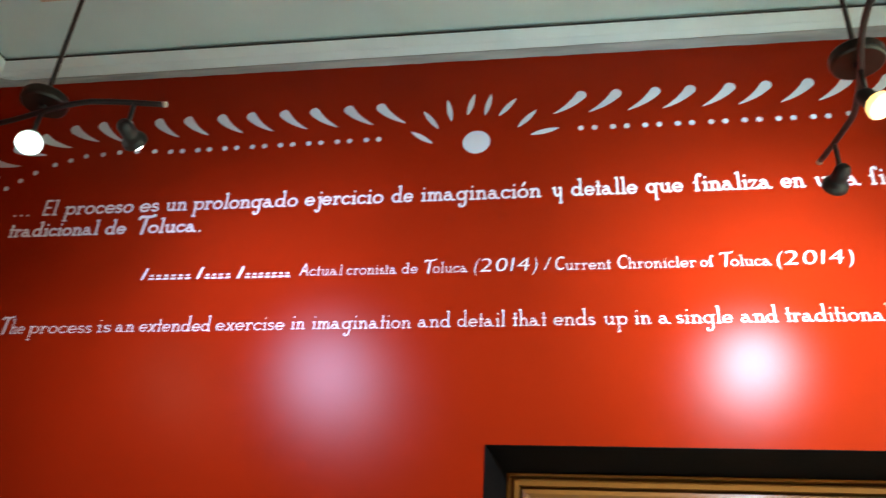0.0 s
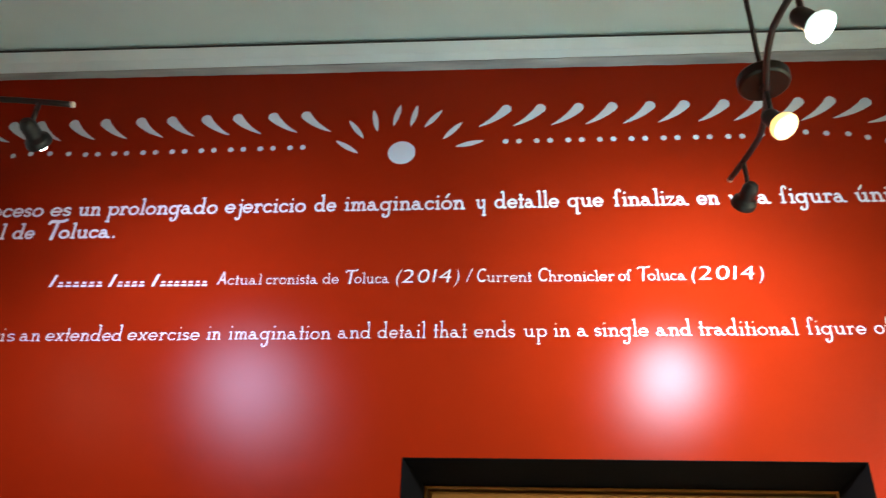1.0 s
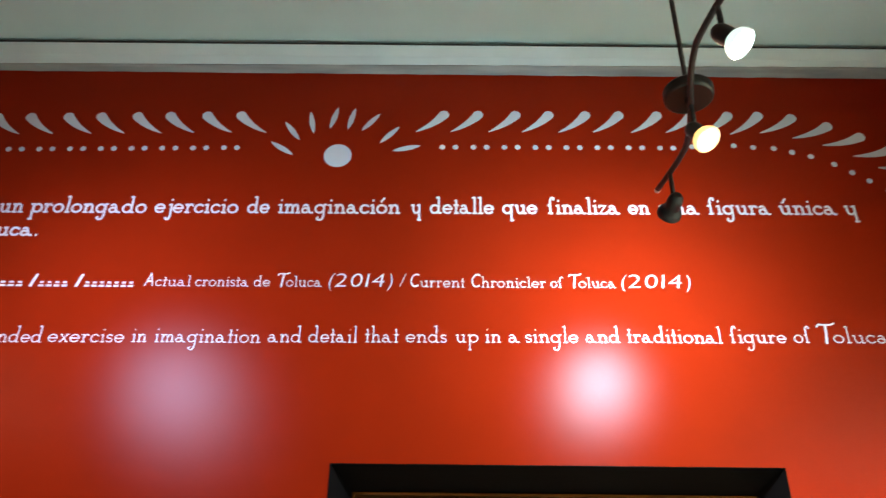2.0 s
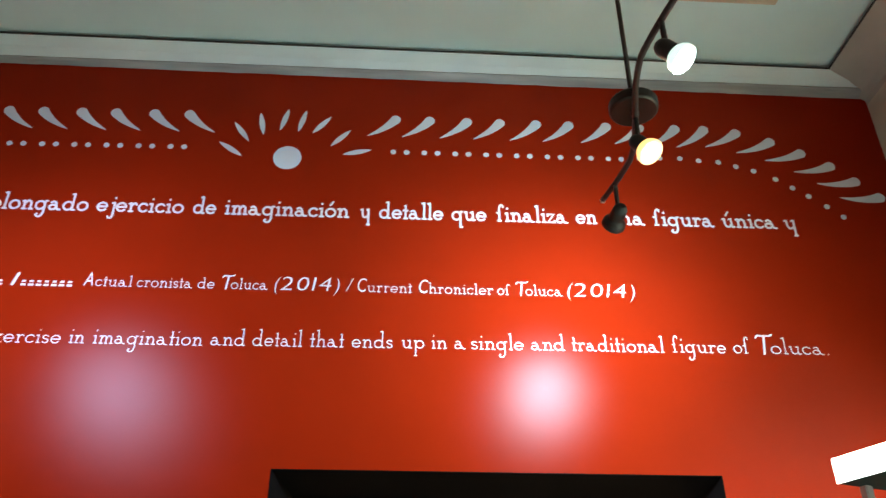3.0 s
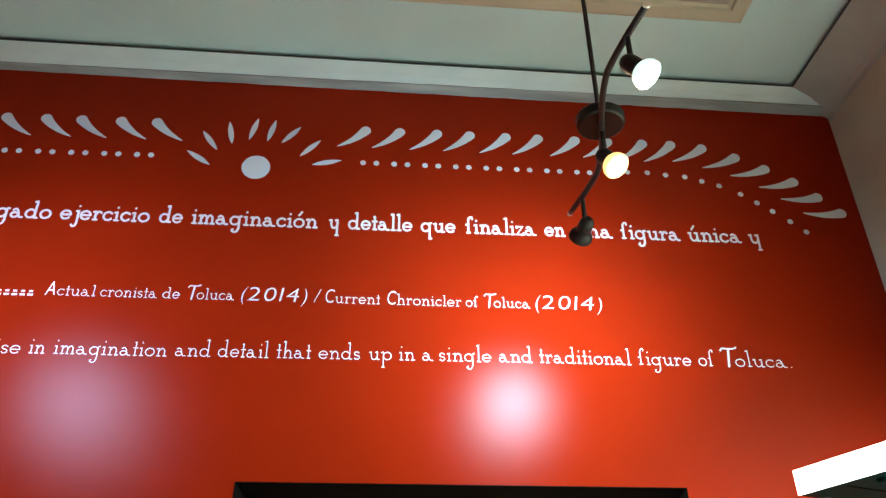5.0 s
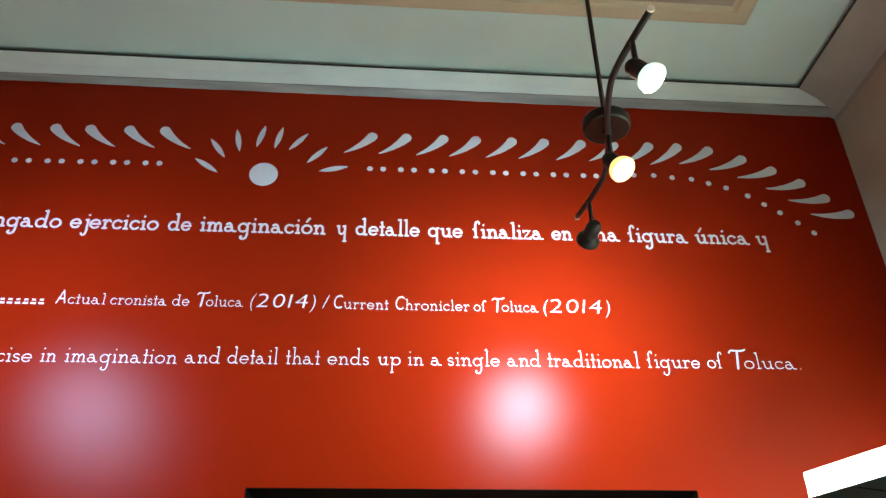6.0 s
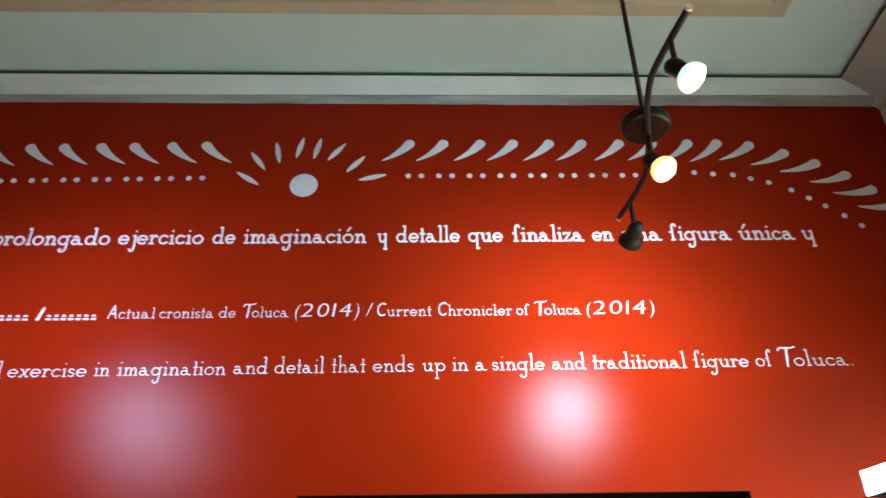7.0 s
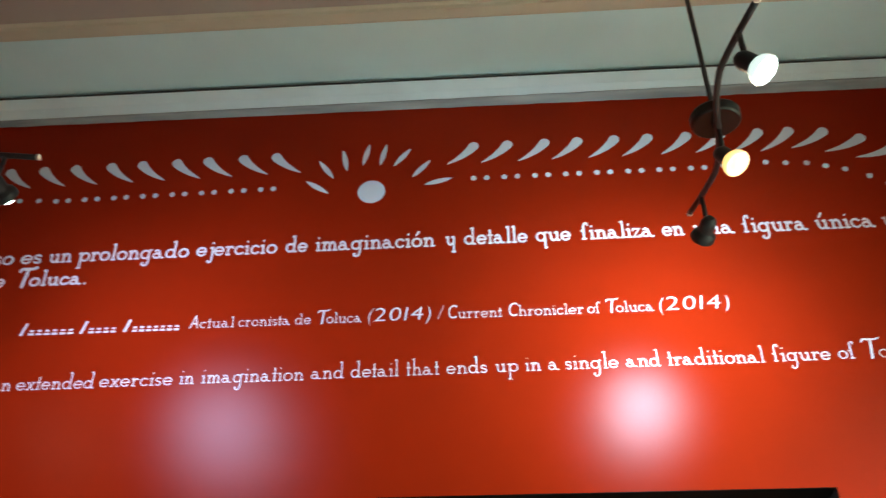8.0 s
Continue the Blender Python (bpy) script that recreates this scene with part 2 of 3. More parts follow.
# ---- spotlight fixtures ----
def spot_head(parent, pivot, aim, face, drop, glare):
    """A lamp head on a short arm; aim is the way it points. A glowing rim stands for the glare, wider on heads turned
    to the room; the others sit in a cup. Gives the place in front of the glass.
    """
    aim = Vector(aim).normalized()
    pivot = Vector(pivot)
    hub = pivot + Vector((0, 0, -0.046 - drop))
    back = hub - aim * 0.022 + Vector((0, 0, -0.024))
    m = Matrix.Translation(back) @ aim.to_track_quat("Z", "Y").to_matrix().to_4x4()
    part("lamp_arm", tube([pivot, pivot + Vector((0, 0, -0.02)), hub + Vector((0, 0, -0.012))], 0.0055, 10), STEEL, parent)
    cup = [(0.0205, 0.043), (0.0240, 0.046), (0.0275, 0.050), (0.0292, 0.056), (0.0294, 0.064), (0.0286, 0.0655), (0.0284, 0.056), (0, 0.054)]
    if glare:
        cup = [(0.0180, 0.044), (0, 0.044)]
    head = part("lamp_head", lathe([(0, -0.002), (0.009, -0.002), (0.0125, 0.001), (0.0160, 0.006), (0.0180, 0.012), (0.0185, 0.018), (0.0185, 0.040)] + cup, m), STEEL, parent)
    part("knuckle", tube([hub + Vector((-0.007, 0, -0.012)), hub + Vector((0.007, 0, -0.012))], 0.0085, 12), STEEL, parent)
    part("lamp_glass", lathe([(0, 0.0545), (0.0225, 0.0545), (0.0225, 0.0620), (0.0200, 0.0690), (0.0130, 0.0755), (0, 0.0785)], m), face[0], head)
    rim = [(0.0228, 0.0552), (0.0272, 0.0565), (0.0281, 0.0645), (0.0266, 0.0660), (0.0228, 0.0640), (0.0228, 0.0552)]
    if glare:
        rim = [(0.0228, 0.0540), (0.0190, 0.0450), (0.0215, 0.0455), (0.0262, 0.0510), (0.0290, 0.0580), (0.0296, 0.0650), (0.0280, 0.0675), (0.0228, 0.0650), (0.0228, 0.0540)]
    part("glare_rim", lathe(rim, m), face[1], head)
    return back + aim * 0.085, aim


def rail_point(u):
    a = abs(u)
    bow = 0.034 * math.sin(math.pi * a / 0.4) if a < 0.17 else 0.0331 - 0.026 * ((a - 0.17) / 0.175) ** 1.35
    return Vector((u, -math.copysign(bow, u), 0))


def fixture(x, y, turn, mid, aims):
    base = new("spotlight_fixture")
    base.matrix_basis = pose(x, y, RAIL_Z, 0, 0, turn)
    rot = pose(0, 0, 0, 0, 0, -turn)
    n = 40
    part("rail", tube([rail_point(-0.345 + 0.69 * i / n) for i in range(n + 1)], 0.0068, 14), STEEL, base)
    for u in (-0.345, 0.345):
        s = 1 if u > 0 else -1
        p = rail_point(u)
        part("end_cap", tube([p + Vector((s * 0.0005, 0, 0)), p + Vector((s * 0.007, 0, 0))], 0.0072, 12), CAP, base, "end cap, pale for the lamplight on it")
    c = rail_point(mid)
    at_mid = Matrix.Translation(c)
    part("canopy", lathe([(0, 0.018), (0.049, 0.018), (0.053, 0.021), (0.0545, 0.025), (0.0545, 0.042), (0.052, 0.046), (0, 0.046)], at_mid), CANOPY, base, "round dark bronze canopy")
    part("stem", tube([c + Vector((0, 0, 0.004)), c + Vector((0, 0, 0.020))], 0.010), STEEL, base)
    part("hanging_rod", tube([c + Vector((0, 0, 0.045)), c + Vector((0, 0, Z_CEIL - RAIL_Z))], 0.0055, 10), ROD, base)
    for u, aim, drop, face, color, watts, cone, edge, below in aims:
        local = rot.to_3x3() @ Vector(aim)
        at, way = spot_head(base, rail_point(u) + Vector((0, 0, -0.006)), local, face, drop, aim[1] < 0)
        lamp = new("spot_beam", bpy.data.lights.new("spot_beam", "SPOT"))
        lamp.data.color, lamp.data.energy = color, watts
        lamp.data.spot_size, lamp.data.spot_blend, lamp.data.shadow_soft_size = radians(cone), edge, 0.034
        lamp.matrix_basis = base.matrix_basis @ look(at - Vector((0, 0, below)), at - Vector((0, 0, below)) + way)
    return base


C_WARM, C_COOL, C_WALL, C_LILAC = (1.0, 0.74, 0.46), (0.72, 0.95, 1.0), (0.67, 0.80, 1.0), (0.62, 0.64, 1.0)
fx = fixture(0.848, -0.857, -90, -0.02, [
    (-0.272, (-0.14, 0.95, -0.27), 0.010, WARM, C_WALL, 58, 176, 0.7, 0.048),
    (-0.012, (0.34, -0.40, -0.80), 0.0, WARM, C_WARM, 235, 178, 0.5, 0.0),
    (0.270, (0.52, -0.27, -0.79), 0.0, COOL, C_COOL, 400, 158, 1.0, 0.0)])
tagged(fx, "dark metal rail with three spotlights hung on a rod", "spotlight", "ceiling spotlights")
fx = fixture(-1.028, -0.853, 0, 0.025, [
    (0.277, (0.10, 0.95, -0.26), 0.0, COOL, C_LILAC, 50, 142, 1.0, 0.0),
    (0.025, (0.42, -0.50, -0.75), 0.0, COOL, C_COOL, 7, 130, 1.0, 0.0),
    (-0.27, (-0.2, 0.70, -0.65), 0.0, COOL, C_WARM, 4, 110, 1.0, 0.0)])
tagged(fx, "dark metal rail with three spotlights hung on a rod", "spotlight", "ceiling spotlights")


# ---- light box near the side wall ----
def light_box():
    base = new("light_box")
    way = Vector((0.357, -0.934, 0))
    base.matrix_basis = Matrix.Translation((1.406, -0.30, 1.958)) @ Matrix(((way.x, -way.y, 0, 0), (way.y, way.x, 0, 0), (0, 0, 1, 0), (0, 0, 0, 1)))
    # x runs along the glowing face, y goes back from it
    part("case", box(0.0, 0.80, 0.006, 0.34, 0.0, 0.061, 0.003), CASE, base, "dark green metal case")
    part("diffuser", box(0.001, 0.799, 0.0, 0.0055, 0.0005, 0.0605, 0.001), PANEL, base, "glowing white diffuser")
    part("cover_strip", box(0.118, 0.121, 0.030, 0.330, -0.002, 0.0005), DARKWOOD, base)
    part("clip", box(0.004, 0.026, 0.068, 0.092, -0.034, 0.0005, 0.003), BRACKET, base, "small grey metal clip")
    part("clip", box(0.190, 0.215, 0.036, 0.058, -0.010, 0.0005, 0.003), CASE, base)
    part("wall_arm", box(0.70, 0.75, 0.335, 0.38, 0.015, 0.045, 0.003), BRACKET, base)
    return tagged(base, "glowing white light box with dark green underside", "light box")


light_box()


# ---- stencilled border on the red wall ----
FACE = -0.0012


def flat(outline, depth=0.0010):
    """A thin painted shape from an outline of (x, z), standing just proud of the wall."""
    bm = bmesh.new()
    f = bm.faces.new([bm.verts.new((x, FACE, z)) for x, z in outline])
    r = bmesh.ops.extrude_face_region(bm, geom=[f])
    for v in r["geom"]:
        if isinstance(v, bmesh.types.BMVert):
            v.co.y += depth
    return bm


def disc(x, z, r, n=28):
    return [(x + r * math.cos(6.28318 * k / n), z + r * math.sin(6.28318 * k / n)) for k in range(n)]


def petal(tip, head, side):
    """A curved drop: pointed tip, round head, bowed to one side."""
    t, h = Vector(tip), Vector(head)
    d = (h - t)
    n = Vector((d.y, -d.x)).normalized() * side
    length = d.length
    w = 0.0185
    end = h - d.normalized() * w
    c = t.lerp(end, 0.55) + n * length * 0.10
    left, right = [], []
    steps = 14
    for i in range(steps + 1):
        s = i / steps
        p = t * (1 - s) ** 2 + c * 2 * s * (1 - s) + end * s * s
        g = ((c - t) * (1 - s) + (end - c) * s).normalized()
        q = Vector((-g.y, g.x))
        r = w * (0.06 + 0.94 * s ** 0.85)
        left.append(p + q * r), right.append(p - q * r)
    cap = []
    base = math.atan2(left[-1].y - end.y, left[-1].x - end.x)
    for k in range(1, 9):
        a = base - math.pi * k / 9
        cap.append(Vector((end.x + w * math.cos(a), end.y + w * math.sin(a))))
    return [tuple(p) for p in left + cap + right[::-1]]


def spindle(a, b, w):
    a, b = Vector(a), Vector(b)
    d = b - a
    q = Vector((-d.y, d.x)).normalized()
    up = [a + d * s + q * w * math.sin(math.pi * s) ** 0.8 for s in [i / 12 for i in range(13)]]
    dn = [a + d * s - q * w * math.sin(math.pi * s) ** 0.8 for s in [i / 12 for i in range(11, 0, -1)]]
    return [tuple(p) for p in up + dn]


MID = -0.0575


def mirrored(p):
    """A place of the border's other half, which sags a little towards its end."""
    x = 2 * MID - p[0]
    return (x, p[1] - 0.006 - 0.014 * min(1.0, max(0.0, -0.4 - x)))


border = tagged(new("stencilled_border"), "pale stencilled border of petals, dots and a sun", "wall painting")
part("sun", flat(disc(-0.061, 3.097, 0.0475, 48)), STENCIL, border)
RAYS = [((-0.297, 3.155), (-0.214, 3.099)), ((-0.256, 3.242), (-0.198, 3.162)), ((-0.171, 3.287), (-0.152, 3.191)), ((-0.097, 3.213), (-0.074, 3.308)),
        ((-0.035, 3.209), (-0.013, 3.304)), ((0.014, 3.204), (0.075, 3.279)), ((0.080, 3.151), (0.146, 3.223)), ((0.124, 3.118), (0.222, 3.141))]
for a, b in RAYS:
    part("ray", flat(spindle(a, b, 0.0095)), STENCIL, border)
TIPS = [0.204, 0.324, 0.455, 0.571, 0.700, 0.816, 0.950, 1.069, 1.197]
PETALS = [((x, 3.2015), (x + 0.110, 3.287)) for x in TIPS]
PETALS += [((1.288, 3.195), (1.412, 3.287)), ((1.393, 3.202), (1.528, 3.275)), ((1.500, 3.180), (1.646, 3.238)), ((1.596, 3.150), (1.748, 3.190)),
           ((1.691, 3.105), (1.842, 3.137)), ((1.761, 3.058), (1.916, 3.072)), ((1.828, 3.002), (1.986, 3.007))]
DOTS = [(0.296 + 0.1063 * i + d, 3.135) for i in range(8) for d in (0, 0.0455)]
DOTS += [(1.150, 3.141), (1.221, 3.145), (1.293, 3.146), (1.358, 3.139), (1.427, 3.135), (1.486, 3.119), (1.546, 3.102), (1.617, 3.070), (1.669, 3.036), (1.718, 3.003), (1.772, 2.963), (1.820, 2.923)]
for flip in (1, -1):
    for t, h in PETALS:
        if flip < 0:
            t, h = mirrored(t), mirrored(h)
        part("petal", flat(petal(t, h, flip)), STENCIL, border)
    for x, z in DOTS:
        part("dot", flat(disc(*((x, z) if flip > 0 else mirrored((x, z))), 0.0098, 20)), STENCIL, border)


# ---- lettering on the red wall ----
def glyph_mesh(text, bold):
    cu = bpy.data.curves.new("glyphs", "FONT")
    cu.body, cu.size, cu.resolution_u, cu.offset = text, 1.0, 4, bold
    cu.extrude = 0.5
    ob = new("glyphs", cu)
    bpy.context.view_layer.update()
    me = bpy.data.meshes.new_from_object(ob.evaluated_get(bpy.context.evaluated_depsgraph_get()))
    bpy.data.objects.remove(ob)
    return me


def extent(text, axis):
    me = glyph_mesh(text, 0.0)
    values = [v.co[axis] for v in me.vertices]
    bpy.data.meshes.remove(me)
    return min(values), max(values)


X_TOP, D_TOP = extent("x", 1)[1], extent("d", 1)[1]


def arc(cx, cy, rx, ry, a0, a1, n=18):
    return [(cx + rx * math.cos(radians(a0 + (a1 - a0) * k / n)), cy + ry * math.sin(radians(a0 + (a1 - a0) * k / n))) for k in range(n + 1)]


def bend(*p, n=5):
    """A smooth line through the points."""
    q = [p[0], *p, p[-1]]
    out = []
    for a, b, c, d in zip(q, q[1:], q[2:], q[3:]):
        for k in range(n):
            s = k / n
            out.append(tuple(0.5 * (2 * b[i] + (c[i] - a[i]) * s + (2 * a[i] - 5 * b[i] + 4 * c[i] - d[i]) * s * s + (3 * b[i] - a[i] - 3 * c[i] + d[i]) * s ** 3) for i in (0, 1)))
    return out + [p[-1]]


def stem(x, top, bottom=0.0, flag=0.26, left=0.20, right=0.24):
    """An upright with a flag at its head and a slab foot."""
    out = [[(x, top), (x, bottom)]]
    if flag:
        out.append([(x - flag, top - 0.05), (x, top)])
    if left or right:
        out.append([(x - left, bottom), (x + right, bottom)])
    return out


def arch(x, w):
    return bend((x, 0.58), (x + w * 0.30, 0.93), (x + w * 0.62, 1.0), (x + w * 0.94, 0.80), (x + w, 0.45), (x + w, 0.0))


def cup(x, w):
    return bend((x, 1.0), (x, 0.42), (x + w * 0.18, 0.08), (x + w * 0.5, 0.0), (x + w * 0.85, 0.16), (x + w, 0.42))


def strokes(ch):
    """The centre lines of a small wide slab letter; small letters are 1 high, stems reach 2, tails reach -1."""
    bowl = arc(0.56, 0.5, 0.56, 0.5, 0, 360, 24)
    if ch in "oó":
        out = [arc(0.60, 0.5, 0.60, 0.5, 0, 360, 24)]
    elif ch == "c":
        out = [arc(0.56, 0.5, 0.56, 0.5, 42, 318)]
    elif ch == "e":
        out = [arc(0.58, 0.5, 0.58, 0.5, 0, 318, 22), [(0.03, 0.5), (1.15, 0.5)]]
    elif ch == "a":
        out = [bend((0.16, 0.88), (0.42, 1.0), (0.70, 0.86), (0.86, 0.45), (1.02, 0.06), (1.38, 0.0)), arc(0.42, 0.29, 0.42, 0.29, 28, 345)]
    elif ch == "s":
        out = [arc(0.38, 0.76, 0.34, 0.24, 25, 250, 12)[:-1] + arc(0.40, 0.25, 0.36, 0.25, 80, -155, 12)]
    elif ch == "d":
        out = [bowl] + stem(1.12, 2.0, left=0, right=0.30)
    elif ch == "g":
        out = [bowl, bend((1.36, 1.04), (1.12, 0.98), (1.12, 0.4), (1.12, -0.45), (0.92, -0.92), (0.55, -1.0), (0.30, -0.82), (0.42, -0.66))]
    elif ch == "q":
        out = [bowl] + stem(1.12, 1.0, -1.0, flag=0, left=0.05, right=0.22) + [[(1.12, 1.0), (1.36, 1.04)]]
    elif ch == "p":
        out = [arc(0.80, 0.5, 0.56, 0.5, 0, 360, 24)] + stem(0.24, 1.0, -1.0, left=0.2, right=0.16)
    elif ch == "h":
        out = stem(0.24, 2.0) + [arch(0.24, 0.84)] + [[(0.92, 0.0), (1.34, 0.0)]]
    elif ch == "n":
        out = stem(0.24, 1.0) + [arch(0.24, 0.84)] + [[(0.92, 0.0), (1.34, 0.0)]]
    elif ch == "m":
        out = stem(0.24, 1.0) + [arch(0.24, 0.72), arch(0.96, 0.72)] + [[(0.82, 0.0), (1.12, 0.0)], [(1.54, 0.0), (1.92, 0.0)]]
    elif ch == "i":
        out = stem(0.26, 1.0) + [[(0.25, 1.56), (0.27, 1.60)]]
    elif ch == "j":
        out = [[(0.16, 0.95), (0.42, 1.0)], bend((0.42, 1.0), (0.42, 0.3), (0.42, -0.5), (0.30, -0.92), (0.02, -1.0), (-0.12, -0.80)), [(0.41, 1.56), (0.43, 1.60)]]
    elif ch == "l":
        out = stem(0.26, 2.0)
    elif ch == "r":
        out = stem(0.24, 1.0) + [bend((0.24, 0.55), (0.45, 0.90), (0.72, 1.0), (0.92, 0.84))]
    elif ch == "t":
        out = stem(0.28, 1.62, flag=0.12, left=0.16) + [[(0.0, 1.0), (0.56, 1.0)]]
    elif ch in "uú":
        out = [[(0.0, 0.95), (0.24, 1.0)], cup(0.24, 0.88)] + stem(1.12, 1.0, left=0, right=0.28)
    elif ch == "y":
        out = [[(0.0, 0.95), (0.24, 1.0)], cup(0.24, 0.88)] + stem(1.12, 1.0, -1.0, left=0.18, right=0.16)
    elif ch == "f":
        out = [bend((0.30, 0.0), (0.30, 1.0), (0.32, 1.65), (0.50, 1.96), (0.76, 1.98), (0.84, 1.76)), [(0.0, 1.0), (0.32, 1.0)], [(0.10, 0.0), (0.52, 0.0)]]
    elif ch == "x":
        out = [[(0.1, 1.0), (0.95, 0.0)], [(0.95, 1.0), (0.1, 0.0)], [(0.0, 1.0), (0.25, 1.0)], [(0.82, 0.0), (1.1, 0.0)], [(-0.05, 0.0), (0.25, 0.0)], [(0.8, 1.0), (1.08, 1.0)]]
    elif ch == "z":
        out = [[(0.05, 0.82), (0.06, 1.0), (0.90, 1.0), (0.04, 0.0), (0.98, 0.0), (0.98, 0.18)]]
    elif ch == "T":
        out = [bend((0.0, 1.72), (0.22, 1.96), (0.8, 1.94), (1.5, 1.94), (1.95, 2.0), (2.16, 2.1)), [(1.10, 1.95), (0.98, 0.0)]]
    else:
        out = [[(0.1, 0.0), (0.12, 0.03)]]
    if ch in "óú":
        out.append([(0.52, 1.45), (0.86, 1.88)])
    return out


def ribbon(bm, line, half, proud):
    """A flat painted stroke with round ends along a centre line of (x, z)."""
    pts = [Vector(line[0])]
    for p in line[1:]:
        if (Vector(p) - pts[-1]).length > half * 0.08:
            pts.append(Vector(p))
    if len(pts) < 2:
        pts.append(pts[0] + Vector((half * 0.1, 0)))
    closed = (pts[0] - pts[-1]).length < half * 0.2 and len(pts) > 8
    if closed:
        pts.pop()
    n, left, right = len(pts), [], []
    for i, p in enumerate(pts):
        a = (p - pts[i - 1]).normalized() if i or closed else None
        b = (pts[(i + 1) % n] - p).normalized() if i < n - 1 or closed else None
        a, b = a or b, b or a
        g = (a + b) if (a + b).length > 0.2 else b
        q = Vector((-g.y, g.x)).normalized() * half / max(0.75, g.length / 2)
        left.append(p + q), right.append(p - q)

    def rim(edge):
        f, r = [bm.verts.new((p.x, -proud, p.y)) for p in edge], [bm.verts.new((p.x, -0.0002, p.y)) for p in edge]
        for i in range(len(edge) if closed else len(edge) - 1):
            j = (i + 1) % len(edge)
            bm.faces.new((f[i], f[j], r[j], r[i]))
        return f

    if closed:
        f, g = rim(left), rim(right)
        for i in range(n):
            bm.faces.new((f[i], f[(i + 1) % n], g[(i + 1) % n], g[i]))
        return
    ends = []
    for p, start in ((pts[-1], left[-1]), (pts[0], right[0])):
        d = start - p
        a0 = math.atan2(d.y, d.x)
        ends.append([p + half * Vector((math.cos(a0 - math.pi * k / 5), math.sin(a0 - math.pi * k / 5))) for k in range(1, 5)])
    loop = left + ends[0] + right[::-1] + ends[1]
    closed = True
    f = rim(loop)
    m = len(ends[0])
    for i in range(n - 1):
        bm.faces.new((f[i], f[i + 1], f[2 * n + m - 2 - i], f[2 * n + m - 1 - i]))
    bm.faces.new(f[n - 1:n + m + 1])
    bm.faces.new(f[2 * n + m - 1:] + f[:1])


def word(text, x0, x1, base, x_high, tall, cap, low, parent, half, lean=0.0):
    """One word between x0 and x1, letter by letter; small letters are x_high, stems tall and capitals cap above the base line."""
    def level(y):
        if y > 1:
            return base + x_high - half + (y - 1) * (tall - x_high)
        return base + half + y * (x_high - 2 * half) if y > 0 else base + half - y * (low + half)

    pen, plan = 0.0, []
    for ch in text:
        if ch in "ACE0124()/":
            me = glyph_mesh(ch, -0.018 if ch in "()/" else -0.008 if ch.isupper() else -0.014)
            wide = (1.1 if ch in "()/" else 1.55) / X_TOP * 0.75
            xs = [v.co.x for v in me.vertices]
            for v in me.vertices:
                up = v.co.y / D_TOP * cap
                v.co = ((v.co.x - min(xs)) * wide + pen + lean * up / x_high, -0.0014 if v.co.z > 0 else -0.0002, base + up)
            plan.append((ch, me))
            pen += (max(xs) - min(xs)) * wide + (0.22 if ch in "()" else 0.40)
        else:
            lines = strokes(ch)
            start = min(p[0] for q in lines for p in q)
            pen += 0.22 if ch == "." else 0.0
            if ch == "T":
                lines = [[(x - start + pen + lean * y, base + y / 2.0 * (cap - half)) for x, y in q] for q in lines]
                pen += 2.5 if "Th" in text else 2.0
            else:
                lines = [[(x - start + pen, level(y)) for x, y in q] for q in lines]
                pen += max(p[0] for q in strokes(ch) for p in q) - start + (0.38 if ch in "acegoqsóúd" else 0.34)
            plan.append((ch, lines))
    xs = [x for ch, g in plan for x in ([v.co.x for v in g.vertices] if ch in "ACE0124()/" else [p[0] for q in g for p in q])]
    a, k = min(xs), (x1 - x0 - 2 * half) / max(0.3, max(xs) - min(xs))
    for ch, g in plan:
        if ch in "ACE0124()/":
            for v in g.vertices:
                v.co.x = x0 + half + (v.co.x - a) * k
            me = g
            me.materials.clear()
        else:
            bm = bmesh.new()
            for i, q in enumerate(g):
                ribbon(bm, [(x0 + half + (x - a) * k, z) for x, z in q], half * (1.0 if ch != "T" else 1.4 if half > 0.003 else (1.7, 2.2)[i]), 0.0012 + 0.00015 * i)
            bmesh.ops.recalc_face_normals(bm, faces=bm.faces)
            me = bpy.data.meshes.new("letter")
            bm.to_mesh(me)
            bm.free()
        me.materials.append(WHITE)
        new("letter", me).parent = parent


LINES = []
LINES.append(("white Spanish lettering along the red wall", 2.867, 0.0375, 0.068, 0.068, -0.031, 0.0036, 0.003, 1.2, [
        ("...", -1.758, -1.698), ("El", -1.646, -1.586), ("proceso", -1.558, -1.288), ("es", -1.262, -1.189), ("un", -1.163, -1.081), ("prolongado", -1.060, -0.674),
        ("ejercicio", -0.648, -0.371), ("de", -0.342, -0.268), ("imaginación", -0.241, 0.162), ("y", 0.196, 0.231), ("detalle", 0.258, 0.468), ("que", 0.495, 0.610),
        ("finaliza", 0.642, 0.879), ("en", 0.906, 0.977), ("una", 1.006, 1.137), ("figura", 1.164, 1.369), ("única", 1.396, 1.582), ("y", 1.607, 1.648)]))
LINES.append(("white Spanish lettering ending the first sentence", 2.771, 0.0355, 0.064, 0.074, -0.03, 0.0039, 0.0, 0.0, [
        ("tradicional", -1.754, -1.398), ("de", -1.372, -1.294), ("Toluca.", -1.255, -1.010)]))
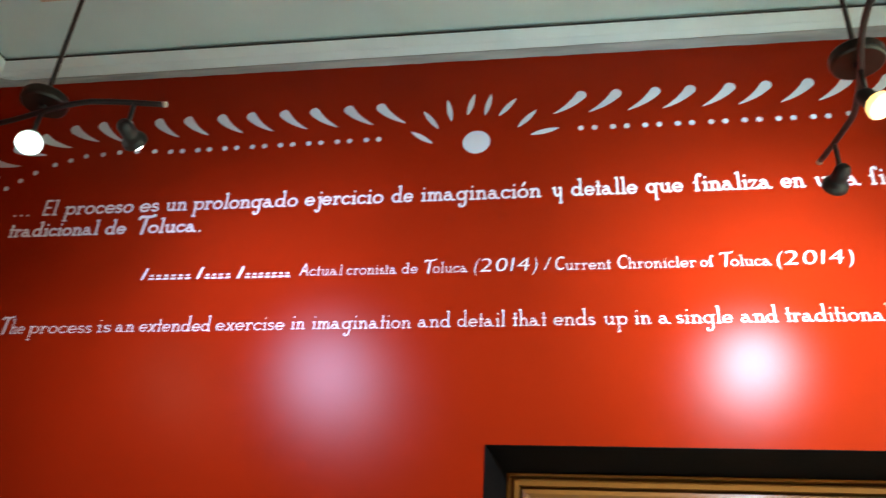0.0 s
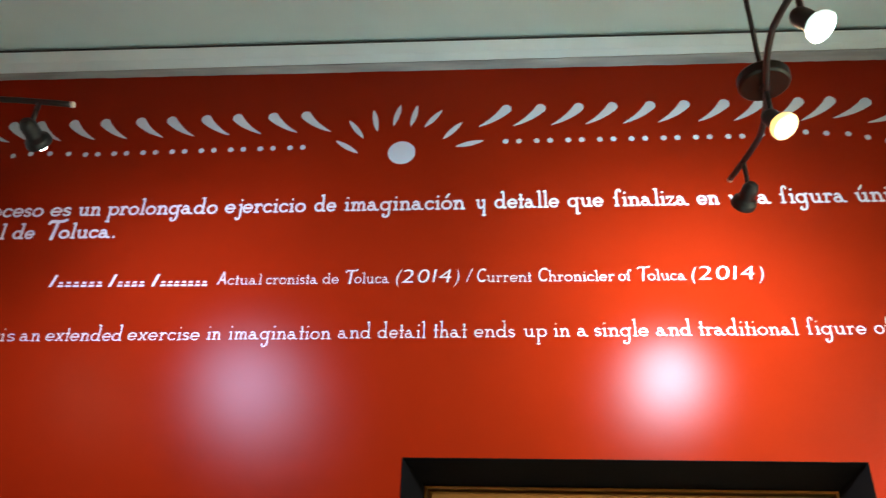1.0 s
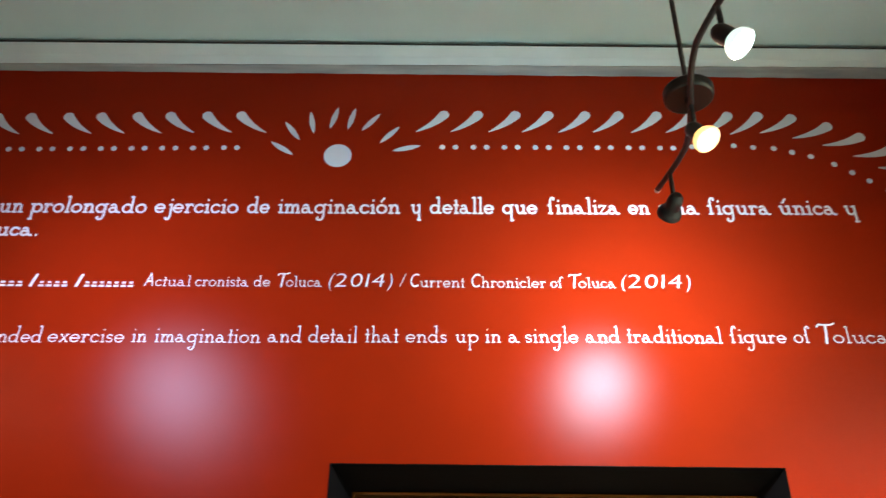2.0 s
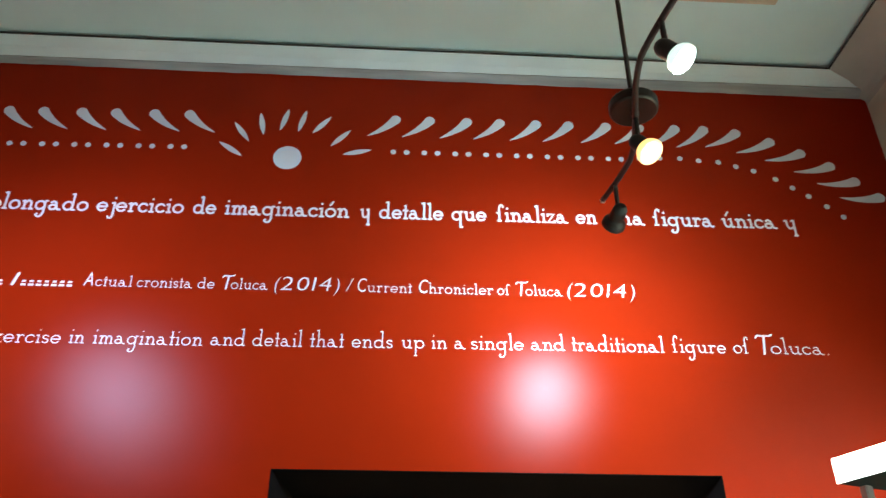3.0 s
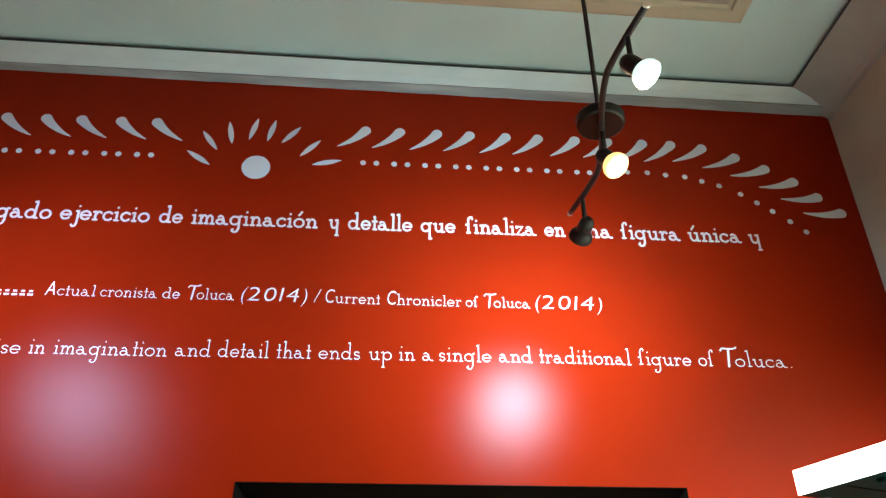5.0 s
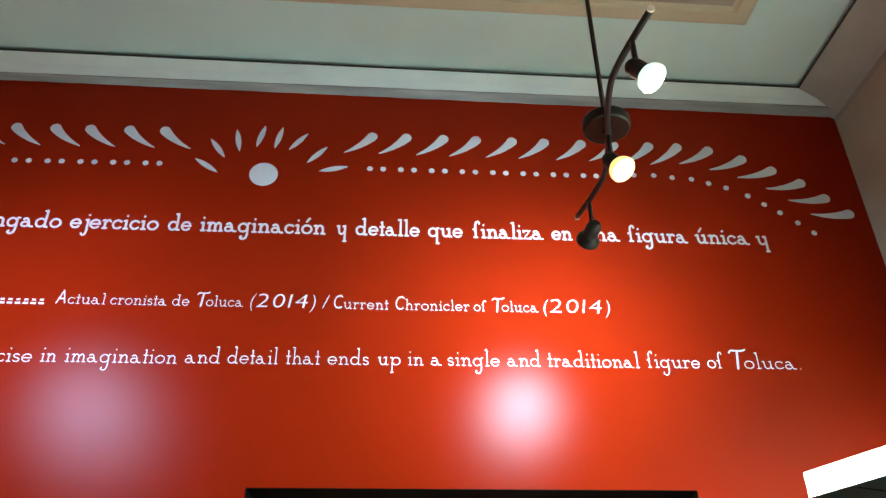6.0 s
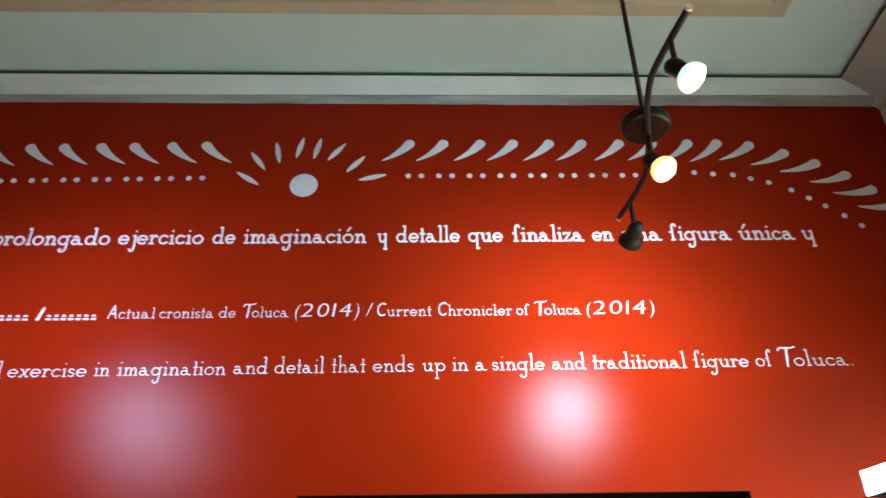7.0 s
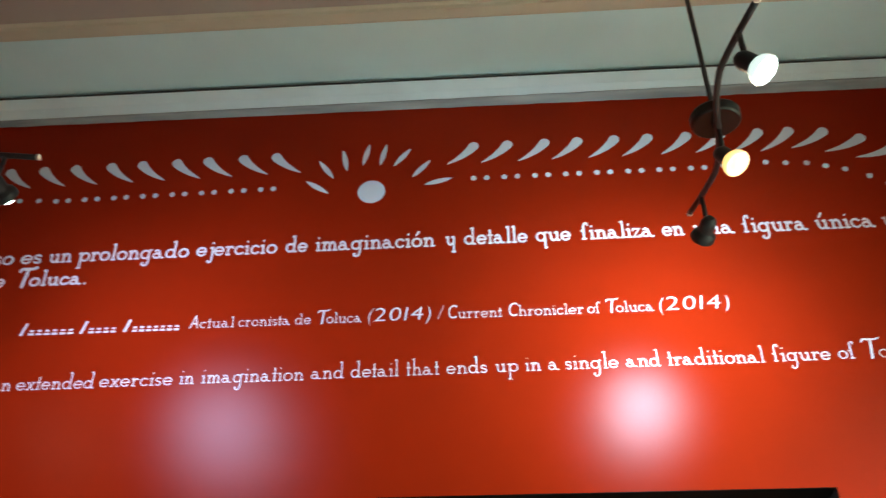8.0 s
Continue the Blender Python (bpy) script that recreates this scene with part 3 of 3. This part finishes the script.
LINES.append(("smaller white lettering naming the writer's office", 2.5955, 0.0225, 0.038, 0.047, -0.016, 0.0012, 0.003, 0.0, [
        ("Actual", -0.628, -0.481), ("cronista", -0.467, -0.300), ("de", -0.284, -0.234), ("Toluca", -0.212, -0.071), ("(2014)", -0.051, 0.149), ("/", 0.168, 0.191),
        ("Current", 0.203, 0.372), ("Chronicler", 0.393, 0.624), ("of", 0.638, 0.677), ("Toluca", 0.696, 0.841), ("(2014)", 0.857, 1.072)]))
LINES.append(("white English lettering below the Spanish lines", 2.4205, 0.0265, 0.055, 0.062, -0.026, 0.00155, 0.0072, 1.5, [
        ("The", -1.656, -1.565), ("process", -1.547, -1.318), ("is", -1.297, -1.249), ("an", -1.230, -1.164), ("extended", -1.146, -0.898), ("exercise", -0.880, -0.651),
        ("in", -0.627, -0.582), ("imagination", -0.558, -0.240), ("and", -0.217, -0.116), ("detail", -0.095, 0.051), ("that", 0.074, 0.174), ("ends", 0.197, 0.318),
        ("up", 0.345, 0.412), ("in", 0.434, 0.481), ("a", 0.503, 0.535), ("single", 0.554, 0.710), ("and", 0.734, 0.835), ("traditional", 0.857, 1.139),
        ("figure", 1.163, 1.328), ("of", 1.352, 1.402), ("Toluca.", 1.426, 1.647)]))
for label, base, x_high, tall, cap, low, half, slope, level_at, words in LINES:
    line = tagged(new("wall_lettering"), label, "lettering", "lines of wall text")
    for text, x0, x1 in words:
        # each line slopes a little its own way
        word(text, x0, x1, base - slope * (level_at - x0), x_high, tall, cap, low, line, half, 0.0 if text == "El" else 0.10)
    if base == 2.5955:
        # an unread name: one tall bar and a row of short ones for each word
        for x0, x1, n in ((-1.188, -1.003, 7), (-0.987, -0.862, 5), (-0.843, -0.655, 8)):
            step = (x1 - x0 - 0.028) / (n - 1)
            part("bar", flat([(x0, base - 0.006), (x0 + 0.009, base - 0.006), (x0 + 0.022, base + 0.038), (x0 + 0.013, base + 0.038)]), WHITE, line)
            for i in range(n - 1):
                a = x0 + 0.030 + step * i
                part("bar", flat([(a, base - 0.006), (a + step * 0.70, base - 0.006), (a + step * 0.70, base + 0.001), (a, base + 0.001)]), WHITE, line)
                part("bar", flat([(a + step * 0.1, base + 0.006), (a + step * 0.60, base + 0.006), (a + step * 0.60, base + 0.0125), (a + step * 0.1, base + 0.0125)]), WHITE, line)
